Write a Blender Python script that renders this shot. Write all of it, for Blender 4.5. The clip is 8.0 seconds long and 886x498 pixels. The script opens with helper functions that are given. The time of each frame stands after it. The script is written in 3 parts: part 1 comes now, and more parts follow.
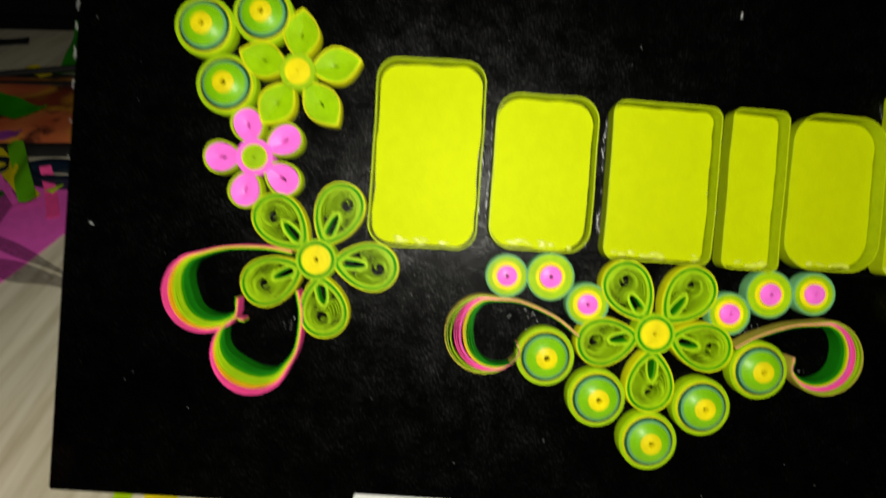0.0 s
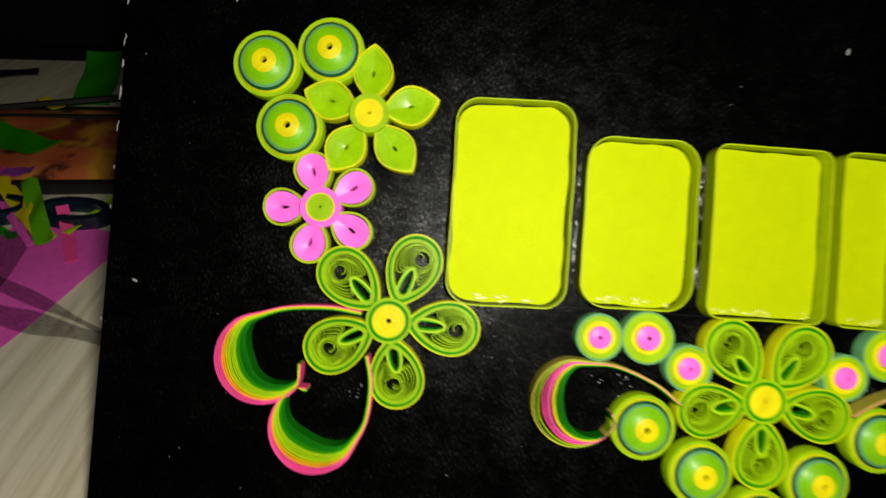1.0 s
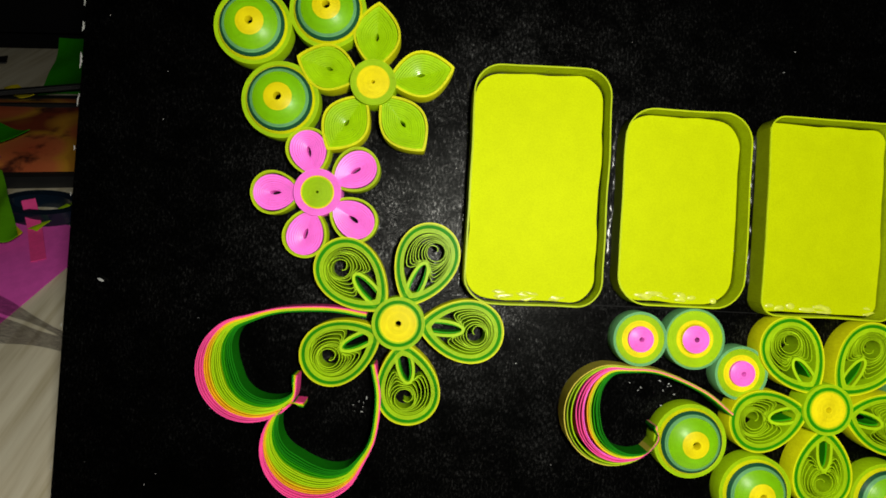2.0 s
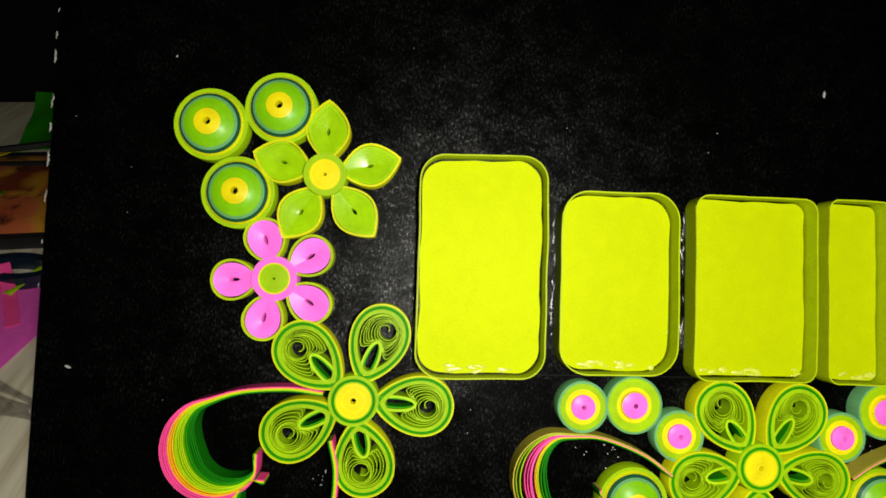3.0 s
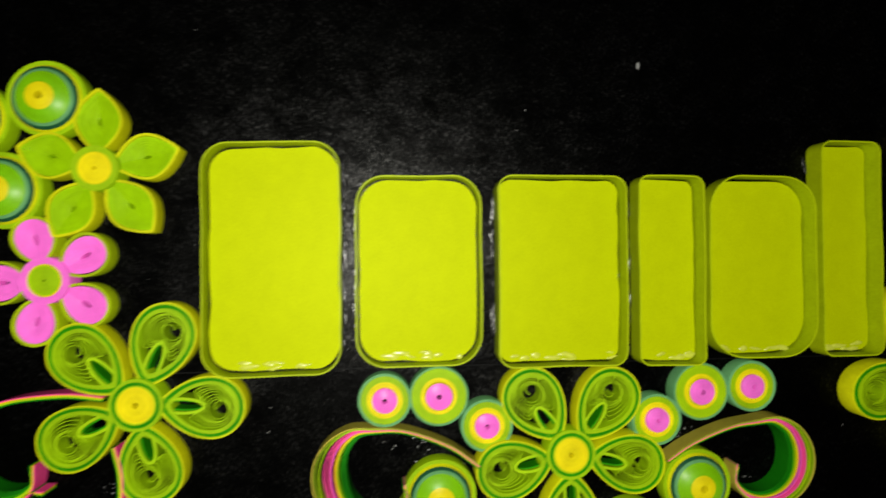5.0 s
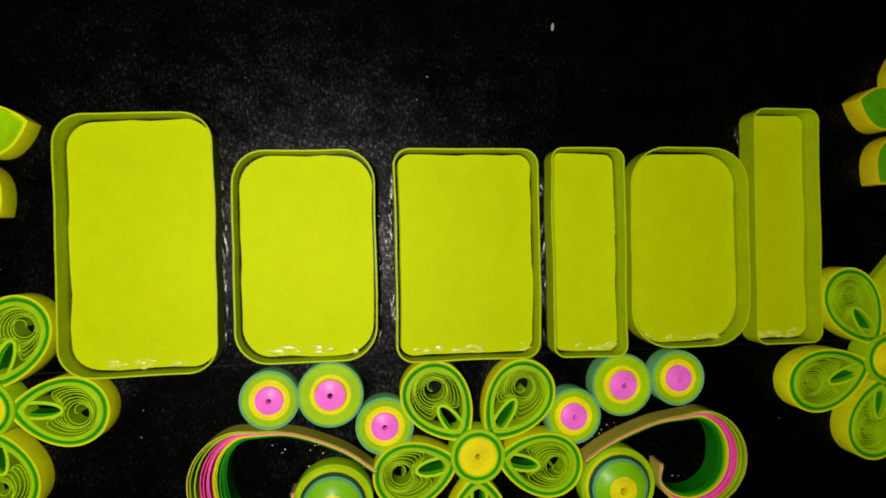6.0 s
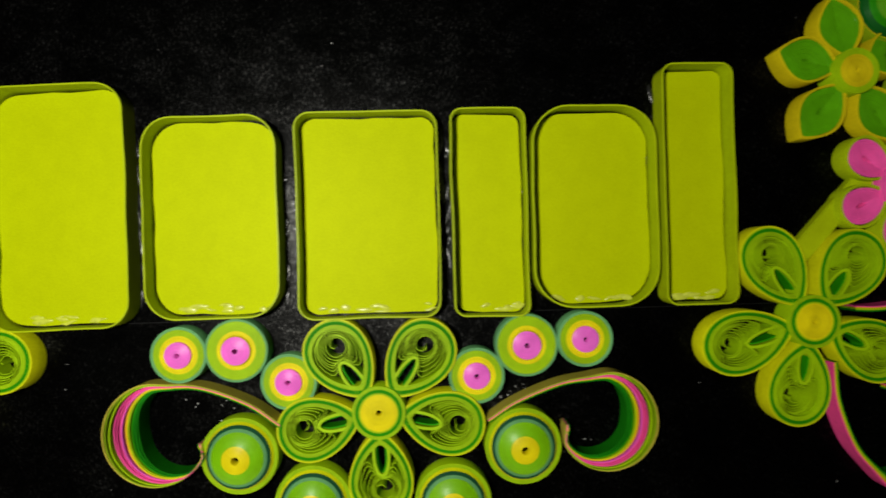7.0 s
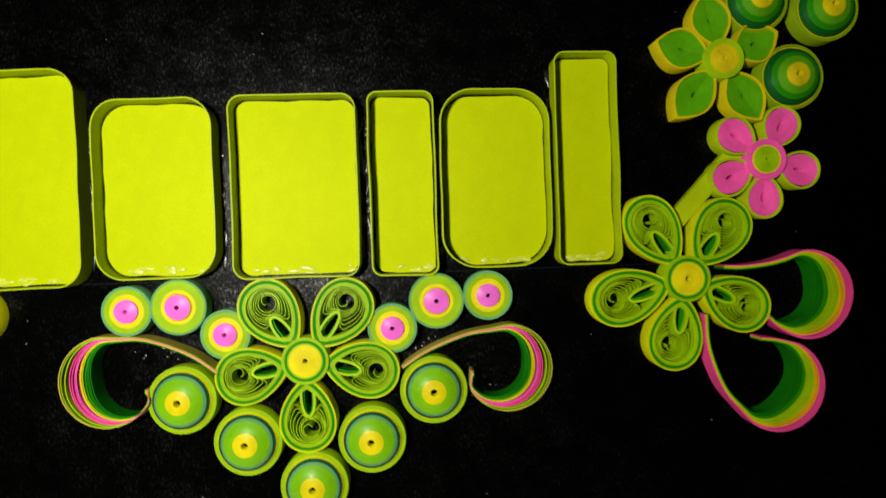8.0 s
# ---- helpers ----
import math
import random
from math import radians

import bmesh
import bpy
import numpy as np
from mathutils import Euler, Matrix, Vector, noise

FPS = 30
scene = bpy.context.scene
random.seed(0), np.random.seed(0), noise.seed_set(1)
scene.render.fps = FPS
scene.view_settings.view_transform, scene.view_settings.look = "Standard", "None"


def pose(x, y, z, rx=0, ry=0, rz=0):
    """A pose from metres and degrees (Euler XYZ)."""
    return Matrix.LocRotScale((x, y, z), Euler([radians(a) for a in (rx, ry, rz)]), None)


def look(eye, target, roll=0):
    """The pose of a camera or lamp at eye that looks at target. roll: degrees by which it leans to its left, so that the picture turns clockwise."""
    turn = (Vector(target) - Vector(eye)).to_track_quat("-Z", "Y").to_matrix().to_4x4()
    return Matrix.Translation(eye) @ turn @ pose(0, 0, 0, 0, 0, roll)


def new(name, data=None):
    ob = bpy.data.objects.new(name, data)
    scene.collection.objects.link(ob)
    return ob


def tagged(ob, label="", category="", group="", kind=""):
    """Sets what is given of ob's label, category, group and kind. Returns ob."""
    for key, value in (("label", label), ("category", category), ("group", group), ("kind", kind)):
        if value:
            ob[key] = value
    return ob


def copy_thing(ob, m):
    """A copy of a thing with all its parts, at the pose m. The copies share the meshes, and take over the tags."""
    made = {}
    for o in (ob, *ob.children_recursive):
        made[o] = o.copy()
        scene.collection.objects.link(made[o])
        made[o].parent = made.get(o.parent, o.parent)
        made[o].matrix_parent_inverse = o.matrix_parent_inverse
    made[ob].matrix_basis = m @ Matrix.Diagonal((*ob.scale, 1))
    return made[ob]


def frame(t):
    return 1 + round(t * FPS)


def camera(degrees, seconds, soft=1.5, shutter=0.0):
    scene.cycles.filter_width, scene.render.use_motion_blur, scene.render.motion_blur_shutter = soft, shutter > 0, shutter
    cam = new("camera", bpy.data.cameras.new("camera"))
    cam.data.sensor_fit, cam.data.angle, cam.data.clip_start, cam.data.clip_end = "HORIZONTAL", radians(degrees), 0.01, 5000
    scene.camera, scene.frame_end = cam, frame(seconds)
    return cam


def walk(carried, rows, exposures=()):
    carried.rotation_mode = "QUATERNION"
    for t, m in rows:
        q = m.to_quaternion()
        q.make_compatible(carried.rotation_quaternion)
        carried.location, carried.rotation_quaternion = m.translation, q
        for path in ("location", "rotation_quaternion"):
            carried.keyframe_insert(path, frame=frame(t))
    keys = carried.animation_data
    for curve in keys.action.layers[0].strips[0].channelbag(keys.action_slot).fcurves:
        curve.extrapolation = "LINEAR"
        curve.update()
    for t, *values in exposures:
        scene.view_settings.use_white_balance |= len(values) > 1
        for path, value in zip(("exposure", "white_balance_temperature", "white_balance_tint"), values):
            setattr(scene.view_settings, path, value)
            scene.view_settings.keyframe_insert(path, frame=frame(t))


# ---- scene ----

cam = camera(73.28, 8.0, soft=1.7, shutter=0.5)
PATH = [
    (0.0, -0.0782, -0.1128, 0.2079, 52.75, -3.69, 1.63),
    (0.2, -0.0851, -0.1132, 0.2149, 54.23, -3.45, 1.44),
    (0.5, -0.0947, -0.1092, 0.2147, 53.83, -3.30, 2.28),
    (0.7, -0.0988, -0.1068, 0.2094, 54.44, -3.75, 1.88),
    (1.0, -0.1074, -0.0908, 0.2023, 55.13, -3.95, 0.91),
    (1.2, -0.1156, -0.0799, 0.1951, 55.08, -3.77, 0.33),
    (2.3, -0.1140, -0.0709, 0.1861, 54.96, -4.38, -0.77),
    (2.5, -0.1127, -0.0704, 0.1972, 55.73, -4.35, -1.25),
    (2.7, -0.1078, -0.0723, 0.2059, 57.31, -3.82, -1.86),
    (3.0, -0.1054, -0.0715, 0.2059, 57.27, -3.61, -2.30),
    (3.5, -0.0986, -0.0695, 0.2058, 56.83, -3.49, -3.10),
    (4.0, -0.0970, -0.0689, 0.2074, 57.17, -3.50, -2.97),
    (4.5, -0.0848, -0.0699, 0.2072, 55.99, -3.02, -3.00),
    (4.7, -0.0726, -0.0729, 0.2039, 57.81, -2.97, -4.06),
    (5.0, -0.0507, -0.0673, 0.2061, 55.73, -2.51, -4.58),
    (5.2, -0.0440, -0.0631, 0.2029, 55.73, -2.93, -5.54),
    (6.3, -0.0194, -0.0567, 0.1952, 54.38, -1.82, -5.31),
    (6.5, -0.0158, -0.0661, 0.1930, 55.04, 0.02, -2.80),
    (6.8, 0.0052, -0.0672, 0.1897, 54.65, 1.48, -1.30),
    (7.0, 0.0155, -0.0676, 0.1899, 54.69, 0.87, -1.77),
    (7.5, 0.0284, -0.0836, 0.1936, 53.81, 1.65, -1.27),
    (7.8, 0.0331, -0.0874, 0.1947, 54.50, 0.98, -3.05),
    (8.0, 0.0362, -0.0900, 0.1954, 54.03, 0.54, -2.70),
]
walk(cam, [(t, pose(x, y, z, rx, ry, rz)) for t, x, y, z, rx, ry, rz in PATH],
     [(0.0, 0.02), (0.5, 0.0), (1.0, 0.08), (2.5, -0.10), (3.0, 0.14), (3.5, 0.0), (4.0, -0.06), (4.5, -0.12), (5.0, -0.20), (6.5, -0.36), (7.0, -0.36), (7.5, -0.16), (8.0, 0.0)])

# ---- light: a phone torch by the lens, and the last of the evening in the room ----
world = bpy.data.worlds.new("evening")
world.use_nodes = True
world.node_tree.nodes["Background"].inputs["Color"].default_value = (0.9, 0.95, 1.0, 1)
world.node_tree.nodes["Background"].inputs["Strength"].default_value = 0.0012
scene.world = world
TORCH_POWER, TORCH_SIZE = 1.15, 0.03

LEAN, THICK = 55.0, 0.006
BOARD = pose(0, 0, THICK * math.cos(radians(LEAN)), LEAN, 0, 0)

torch = bpy.data.lights.new("torch", "AREA")
torch.shape, torch.size, torch.energy, torch.color = "DISK", TORCH_SIZE, TORCH_POWER, (1.0, 0.98, 0.86)
torch_ob = new("torch", torch)
torch_ob.matrix_world = look(BOARD @ Vector((-0.062, 0.125, 0.26)), BOARD @ Vector((-0.062, 0.110, 0)))


# ---- materials ----
class Nodes:
    """A small node-tree writer."""

    def __init__(self, name):
        self.mat = bpy.data.materials.new(name)
        self.mat.use_nodes = True
        self.tree = self.mat.node_tree
        self.bsdf = self.tree.nodes["Principled BSDF"]

    def add(self, kind, **values):
        node = self.tree.nodes.new(kind)
        for key, value in values.items():
            node.inputs[key].default_value = value
        return node

    def join(self, a, b):
        self.tree.links.new(a, b)

    def coords(self, scale=(1, 1, 1), turn=0.0):
        m = self.add("ShaderNodeMapping", Scale=scale, Rotation=(0, 0, turn))
        self.join(self.add("ShaderNodeTexCoord").outputs["Object"], m.inputs["Vector"])
        return m.outputs["Vector"]

    def noise(self, vector, scale, detail=3.0, rough=0.55):
        n = self.add("ShaderNodeTexNoise", Scale=scale, Detail=detail, Roughness=rough)
        self.join(vector, n.inputs["Vector"])
        return n.outputs["Fac"]

    def ramp(self, fac, stops):
        r = self.tree.nodes.new("ShaderNodeValToRGB")
        self.join(fac, r.inputs["Fac"])
        e = r.color_ramp.elements
        while len(e) < len(stops):
            e.new(0.5)
        for item, (at, colour) in zip(e, stops):
            item.position, item.color = at, (*colour, 1) if len(colour) == 3 else colour
        return r.outputs["Color"]

    def mix(self, fac, a, b, blend="MIX"):
        m = self.tree.nodes.new("ShaderNodeMix")
        m.data_type, m.blend_type = "RGBA", blend
        for value, slot in ((fac, m.inputs[0]), (a, m.inputs[6]), (b, m.inputs[7])):
            if isinstance(value, bpy.types.NodeSocket):
                self.join(value, slot)
            else:
                slot.default_value = value
        return m.outputs[2]

    def bump(self, height, strength, distance):
        b = self.add("ShaderNodeBump", Strength=strength, Distance=distance)
        self.join(height, b.inputs["Height"])
        self.join(b.outputs["Normal"], self.bsdf.inputs["Normal"])

    def put(self, **values):
        for key, value in values.items():
            slot = self.bsdf.inputs[key.replace("_", " ")]
            if isinstance(value, bpy.types.NodeSocket):
                self.join(value, slot)
            else:
                slot.default_value = value
        return self.mat


def grey(v):
    return (v, v, v)


def paper(name, colour, rough=0.55, vary=0.10, coat=0.12, cloud=0.86, gloss=0.10, tint=(1, 1, 1), film=0.32, relief=0.25, grain=1800):
    """Dyed craft paper: fibres, faint blotches, each strip a little lighter or darker than the next."""
    n = Nodes(name)
    v = n.coords()
    info = n.tree.nodes.new("ShaderNodeObjectInfo")
    strip = n.ramp(info.outputs["Random"], [(0, grey(1 - vary)), (1, grey(1.0))])
    blotch = n.ramp(n.noise(v, 220, 3), [(0.3, grey(cloud)), (0.7, grey(1.0))])
    fibre = n.ramp(n.noise(n.coords((1, 1, 0.25)), 2600, 2), [(0.35, grey(0.9)), (0.6, grey(1.0))])
    turn = n.tree.nodes.new("ShaderNodeAttribute")
    turn.attribute_name = "turn"
    wind = n.ramp(turn.outputs["Fac"], [(0, grey(1.0)), (1, grey(1 - 1.2 * vary))])
    c = n.mix(1.0, (*colour, 1), n.mix(1.0, strip, wind, "MULTIPLY"), "MULTIPLY")
    c = n.mix(1.0, c, blotch, "MULTIPLY")
    c = n.mix(1.0, c, fibre, "MULTIPLY")
    n.bump(n.noise(v, grain, 3), relief, 0.0002)
    return n.put(Base_Color=c, Roughness=rough, Specular_IOR_Level=gloss, Specular_Tint=(*tint, 1), Coat_Weight=coat, Coat_Roughness=film)


LIME = paper("lime paper", (0.35, 0.57, 0.002))
BRIGHT = paper("chartreuse paper", (0.40, 0.47, 0.0), 0.55, 0.05, 0.0, 0.93, 0.55, (0.92, 1.0, 0.05))
WALL_PAPER = paper("chartreuse strip", (0.38, 0.48, 0.002), 0.5, 0.10, 0.06)
GREEN = paper("leaf green paper", (0.022, 0.27, 0.001), 0.6, 0.10, 0.04, 0.86, 0.05)
FRESH = paper("fresh green paper", (0.21, 0.52, 0.002), 0.5, 0.06, 0.35)
FOREST = paper("forest green paper", (0.007, 0.165, 0.003), 0.6, 0.16, 0.03, 0.86, 0.05)
SIZED = paper("glue-sized lime paper", (0.30, 0.53, 0.001), 0.5, 0.05, 0.18, 0.80, 0.05, (1, 1, 1), 0.17, 0.8, 620)
SIZED_GREEN = paper("glue-sized green paper", (0.10, 0.37, 0.003), 0.5, 0.05, 0.16, 0.80, 0.05, (1, 1, 1), 0.17, 0.8, 620)
OLIVE = paper("olive lime paper", (0.26, 0.40, 0.004))
LEMON = paper("lemon paper", (0.68, 0.70, 0.003))
EDGE = paper("yellowish lime paper", (0.44, 0.58, 0.004))
DEEP = paper("dark green paper", (0.004, 0.105, 0.010), 0.6, 0.10, 0.05)
TEAL = paper("dark teal paper", (0.010, 0.085, 0.034))
MID = paper("mid green paper", (0.11, 0.38, 0.004))
MINT = paper("mint green paper", (0.15, 0.41, 0.16))
YELLOW = paper("yellow paper", (0.86, 0.74, 0.004))
GOLD = paper("golden yellow paper", (0.70, 0.57, 0.005))
ORANGE = paper("orange paper", (0.84, 0.38, 0.008))
PINK = paper("light pink paper", (0.96, 0.17, 0.74), 0.5, 0.06, 0.32)
HOT = paper("hot pink paper", (0.88, 0.07, 0.30))
MAGENTA = paper("magenta paper", (0.84, 0.11, 0.55))
TAN = paper("olive tan paper", (0.52, 0.44, 0.05))
PURPLE = paper("purple paper", (0.32, 0.05, 0.36))
WHITE = paper("white paper", (0.78, 0.78, 0.76))


def board_material():
    """Black card rubbed with dry glue: short fine scuffs that shine, in patches, and dull black between."""
    n = Nodes("black card")
    v = n.coords()
    scuff = n.ramp(n.noise(n.coords((1.5, 0.65, 1), 0.12), 1150, 6, 0.68), [(0.49, grey(0.02)), (0.58, grey(0.22)), (0.66, grey(1.0))])
    fleck = n.ramp(n.noise(n.coords((1, 1, 1), 0.7), 2600, 3, 0.6), [(0.58, grey(0.0)), (0.67, grey(1.0))])
    patch = n.ramp(n.noise(v, 150, 6, 0.7), [(0.40, grey(0.15)), (0.60, grey(1.0))])
    wide = n.ramp(n.noise(v, 16, 3), [(0.36, grey(0.25)), (0.60, grey(1.0))])
    worn = n.mix(1.0, n.mix(0.5, scuff, fleck, "ADD"), n.mix(1.0, patch, wide, "MULTIPLY"), "MULTIPLY")
    c = n.mix(worn, (0.00025, 0.00025, 0.00025, 1), (0.0030, 0.0028, 0.0028, 1))
    rough = n.ramp(n.noise(v, 60, 4), [(0.35, grey(0.24)), (0.62, grey(0.34))])
    n.bump(n.noise(n.coords((1.4, 0.8, 1)), 2400, 4, 0.7), 0.14, 0.0003)
    return n.put(Base_Color=c, Roughness=rough, Specular_IOR_Level=n.ramp(worn, [(0.0, grey(0.022)), (1.0, grey(1.0))]))


def wood_material():
    n = Nodes("pale wood laminate")
    v = n.coords((1, 0.06, 1), 0.05)
    grain = n.noise(v, 170, 5, 0.6)
    band = n.noise(n.coords((1, 0.12, 1), 0.05), 28, 3)
    c = n.ramp(grain, [(0.30, (0.44, 0.38, 0.24)), (0.5, (0.62, 0.56, 0.42)), (0.7, (0.72, 0.67, 0.52))])
    c = n.mix(1.0, c, n.ramp(band, [(0.3, grey(0.78)), (0.7, grey(1.0))]), "MULTIPLY")
    n.bump(grain, 0.2, 0.0004)
    return n.put(Base_Color=c, Roughness=0.42)


def plain(name, colour, rough=0.5, scale=60, low=0.8, **more):
    n = Nodes(name)
    f = n.noise(n.coords(), scale, 4)
    c = n.mix(1.0, (*colour, 1), n.ramp(f, [(0.3, grey(low)), (0.7, grey(1.0))]), "MULTIPLY")
    n.bump(f, 0.2, 0.0004)
    return n.put(Base_Color=c, Roughness=rough, **more)


def print_material():
    """Printed cloth of the pouch: red and brown blooms with gold rims."""
    n = Nodes("red floral print")
    v = n.coords()
    cell = n.add("ShaderNodeTexVoronoi", Scale=26.0)
    n.join(v, cell.inputs["Vector"])
    c = n.ramp(cell.outputs["Distance"], [(0.0, (0.36, 0.06, 0.025)), (0.42, (0.42, 0.11, 0.035)), (0.58, (0.46, 0.22, 0.02)), (0.74, (0.16, 0.03, 0.012))])
    c = n.mix(n.ramp(n.noise(v, 60, 4), [(0.56, grey(0)), (0.70, grey(1))]), c, (0.06, 0.015, 0.01, 1))
    n.bump(n.noise(v, 500, 3), 0.3, 0.0005)
    return n.put(Base_Color=c, Roughness=0.3)


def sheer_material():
    n = Nodes("sheer dark strip")
    streaks = n.ramp(n.noise(n.coords((1, 8, 1)), 300, 3), [(0.3, grey(0.12)), (0.7, grey(0.32))])
    return n.put(Base_Color=(0.035, 0.012, 0.03, 1), Roughness=0.6, Alpha=streaks)


CARD = board_material()
CORE = plain("white board core", (0.28, 0.28, 0.27), 0.8, 900)
GLUE = plain("dried glue", (0.30, 0.30, 0.30), 0.25, 500)
PENCIL = plain("pencil line", (0.0045, 0.0045, 0.005), 0.6, 700, 0.2, Specular_IOR_Level=0.1)
WOOD = wood_material()
PAINT = plain("dim painted wall", (0.30, 0.30, 0.29), 0.8, 6)
BLACK_CLOTH = plain("black upholstery", (0.003, 0.003, 0.0035), 0.9, 300, Specular_IOR_Level=0.08)
PRINT = print_material()
BLACK_TRIM = plain("black piping", (0.008, 0.008, 0.009), 0.5, 400)
SHEER = sheer_material()
RED_GLOSS = plain("glossy red plastic", (0.42, 0.008, 0.006), 0.15, 40, 0.9)
BLACK_GLOSS = plain("black plastic", (0.008, 0.008, 0.010), 0.25, 60)
NAVY = plain("dark blue plastic", (0.006, 0.014, 0.028), 0.2, 60)
STEEL = plain("polished steel", (0.7, 0.7, 0.72), 0.2, 200, 0.9, Metallic=1.0)


# ---- mesh helpers ----
def mesh_of(name, verts, faces, material, smooth=35):
    me = bpy.data.meshes.new(name)
    me.from_pydata(verts, [], faces)
    me.materials.append(material)
    if smooth:
        me.shade_smooth()
        me.set_sharp_from_angle(angle=radians(smooth))
    me.update()
    return me


def part(name, mesh, parent, label="", at=None):
    ob = new(name, mesh)
    ob.parent = parent
    if at is not None:
        ob.matrix_basis = at
    if label:
        tagged(ob, label)
    return ob


def thing(name, label, category, m=None, group="", kind=""):
    ob = tagged(new(name), label, category, group, kind)
    if m is not None:
        ob.matrix_basis = m
    return ob


def solid(bm, name, material, smooth=35):
    bmesh.ops.recalc_face_normals(bm, faces=bm.faces)
    me = bpy.data.meshes.new(name)
    bm.to_mesh(me)
    bm.free()
    me.materials.append(material)
    if smooth:
        me.shade_smooth()
        me.set_sharp_from_angle(angle=radians(smooth))
    return me


def box(name, size, material, bevel=0.0, centre=(0, 0, 0), segments=2):
    bm = bmesh.new()
    bmesh.ops.create_cube(bm, size=1, matrix=Matrix.Translation(centre) @ Matrix.Diagonal((*size, 1)))
    if bevel:
        bmesh.ops.bevel(bm, geom=bm.edges[:], offset=bevel, segments=segments, affect="EDGES")
    return solid(bm, name, material)


def nested(name, outline, centre, s_out, s_in, turns, height, material, foot=0.0, well=None, groove=0.00022, jitter=0.00006, pinch=1.0):
    """Tightly wound strips seen edge-on: outline (N, 2) shrunk towards its centre in turns, each with its own small groove.
    height(s) gives the top; foot is where the outer wall starts, well where the inner wall ends."""
    outline, centre = np.asarray(outline, float), np.asarray(centre, float)
    step, strips = (s_out - s_in) / turns, []
    for i in range(turns):
        s, dz = s_out - i * step, random.uniform(-jitter, jitter)
        first = foot if i == 0 else height(s) - groove * 2.5
        last = height(s - step) - groove * 2.5 if i < turns - 1 or well is None else well
        strips.append([(s, first), (s - 0.02 * step, height(s) + dz - 0.00006), (s - 0.10 * step, height(s - 0.1 * step) + dz),
                       (s - 0.80 * step, height(s - 0.8 * step) + dz), (s - 0.90 * step, height(s - 0.9 * step) + dz - 0.00006), (s - 0.97 * step, last)])
    rows = [(s, z, i) for i, strip in enumerate(strips) for s, z in strip]
    count, verts, faces = len(outline), [], []
    for s, z, _ in rows:
        verts += [(x, y, z) for x, y in centre + (outline - centre) * [s, s ** pinch]]
    for k in range(len(rows) - 1):
        for i in range(count):
            j = (i + 1) % count
            faces.append((k * count + i, k * count + j, (k + 1) * count + j, (k + 1) * count + i))
    me = mesh_of(name, verts, faces, material)
    tints = np.random.rand(turns)
    me.attributes.new("turn", "FLOAT", "POINT").data.foreach_set("value", np.repeat([tints[i] for _, _, i in rows], count))
    return me


def ribbon(name, points, thick, low, high, material, closed=False):
    """A paper strip standing on its edge along a line of points."""
    p = np.asarray(points, float)
    if closed:
        d = np.roll(p, -1, 0) - np.roll(p, 1, 0)
    else:
        d = np.gradient(p, axis=0)
    d /= np.linalg.norm(d, axis=1)[:, None] + 1e-12
    side = np.stack([-d[:, 1], d[:, 0]], 1) * thick / 2
    n, verts, faces = len(p), [], []
    for (x, y), (a, b) in zip(p, side):
        verts += [(x - a, y - b, low), (x + a, y + b, low), (x + a, y + b, high), (x - a, y - b, high)]
    for i in range(n if closed else n - 1):
        a, b = 4 * i, 4 * ((i + 1) % n)
        faces += [(a + k, b + k, b + (k + 1) % 4, a + (k + 1) % 4) for k in range(4)]
    if not closed:
        faces += [(3, 2, 1, 0), (4 * n - 4, 4 * n - 3, 4 * n - 2, 4 * n - 1)]
    return mesh_of(name, verts, faces, material)


def smooth_line(points, per=10):
    """A Catmull-Rom line through points."""
    p = [np.asarray(q, float) for q in points]
    p = [2 * p[0] - p[1], *p, 2 * p[-1] - p[-2]]
    out = []
    for a, b, c, d in zip(p, p[1:], p[2:], p[3:]):
        for t in np.arange(per) / per:
            out.append(0.5 * (2 * b + (c - a) * t + (2 * a - 5 * b + 4 * c - d) * t * t + (3 * b - a - 3 * c + d) * t ** 3))
    return np.array(out + [p[-2]])


def circle(r, n=72):
    a = np.arange(n) * 2 * np.pi / n
    return np.stack([r * np.cos(a), r * np.sin(a)], 1)


def drop_shape(near, far, half, sharp=1.0, n=64):
    """A teardrop along +x: pointed at near, round at far."""
    t = (np.arange(n) + 0.5) * 2 * np.pi / n
    y = np.sin(t) * np.sin(t / 2) ** sharp
    return np.stack([near + (far - near) * (1 - np.cos(t)) / 2, half * y / y.max()], 1)


def leaf_shape(near, far, half, n=64):
    """A pointed oval along +x."""
    s = np.concatenate([np.linspace(0, 1, n // 2, endpoint=False), np.linspace(1, 0, n // 2, endpoint=False)])
    y = np.sin(np.pi * s ** 1.05) ** 0.85 * np.where(np.arange(n) < n // 2, 1, -1)
    return np.stack([near + (far - near) * s, half * y], 1)


def on_board(u, v, w=0.0, turn=0.0):
    return BOARD @ pose(u, v, w, 0, 0, turn)


# ---- setting ----
def room():
    floor = new("floor", box("floor", (3.6, 3.6, 0.04), WOOD, 0, (0, 0, -0.02)))
    tagged(floor, "pale wood laminate floor with fine grain", "floor", kind="structure")
    for name, size, at in (("wall_north", (3.6, 0.1, 2.4), (0, 1.85, 1.2)), ("wall_south", (3.6, 0.1, 2.4), (0, -1.85, 1.2)),
                           ("wall_east", (0.1, 3.8, 2.4), (1.85, 0, 1.2)), ("wall_west", (0.1, 3.8, 2.4), (-1.85, 0, 1.2))):
        tagged(new(name, box(name, size, PAINT, 0, at)), "dim painted room wall", "wall", kind="structure")
    tagged(new("ceiling", box("ceiling", (3.8, 3.8, 0.1), PAINT, 0, (0, 0, 2.45))), "dim painted ceiling", "ceiling", kind="structure")


room()


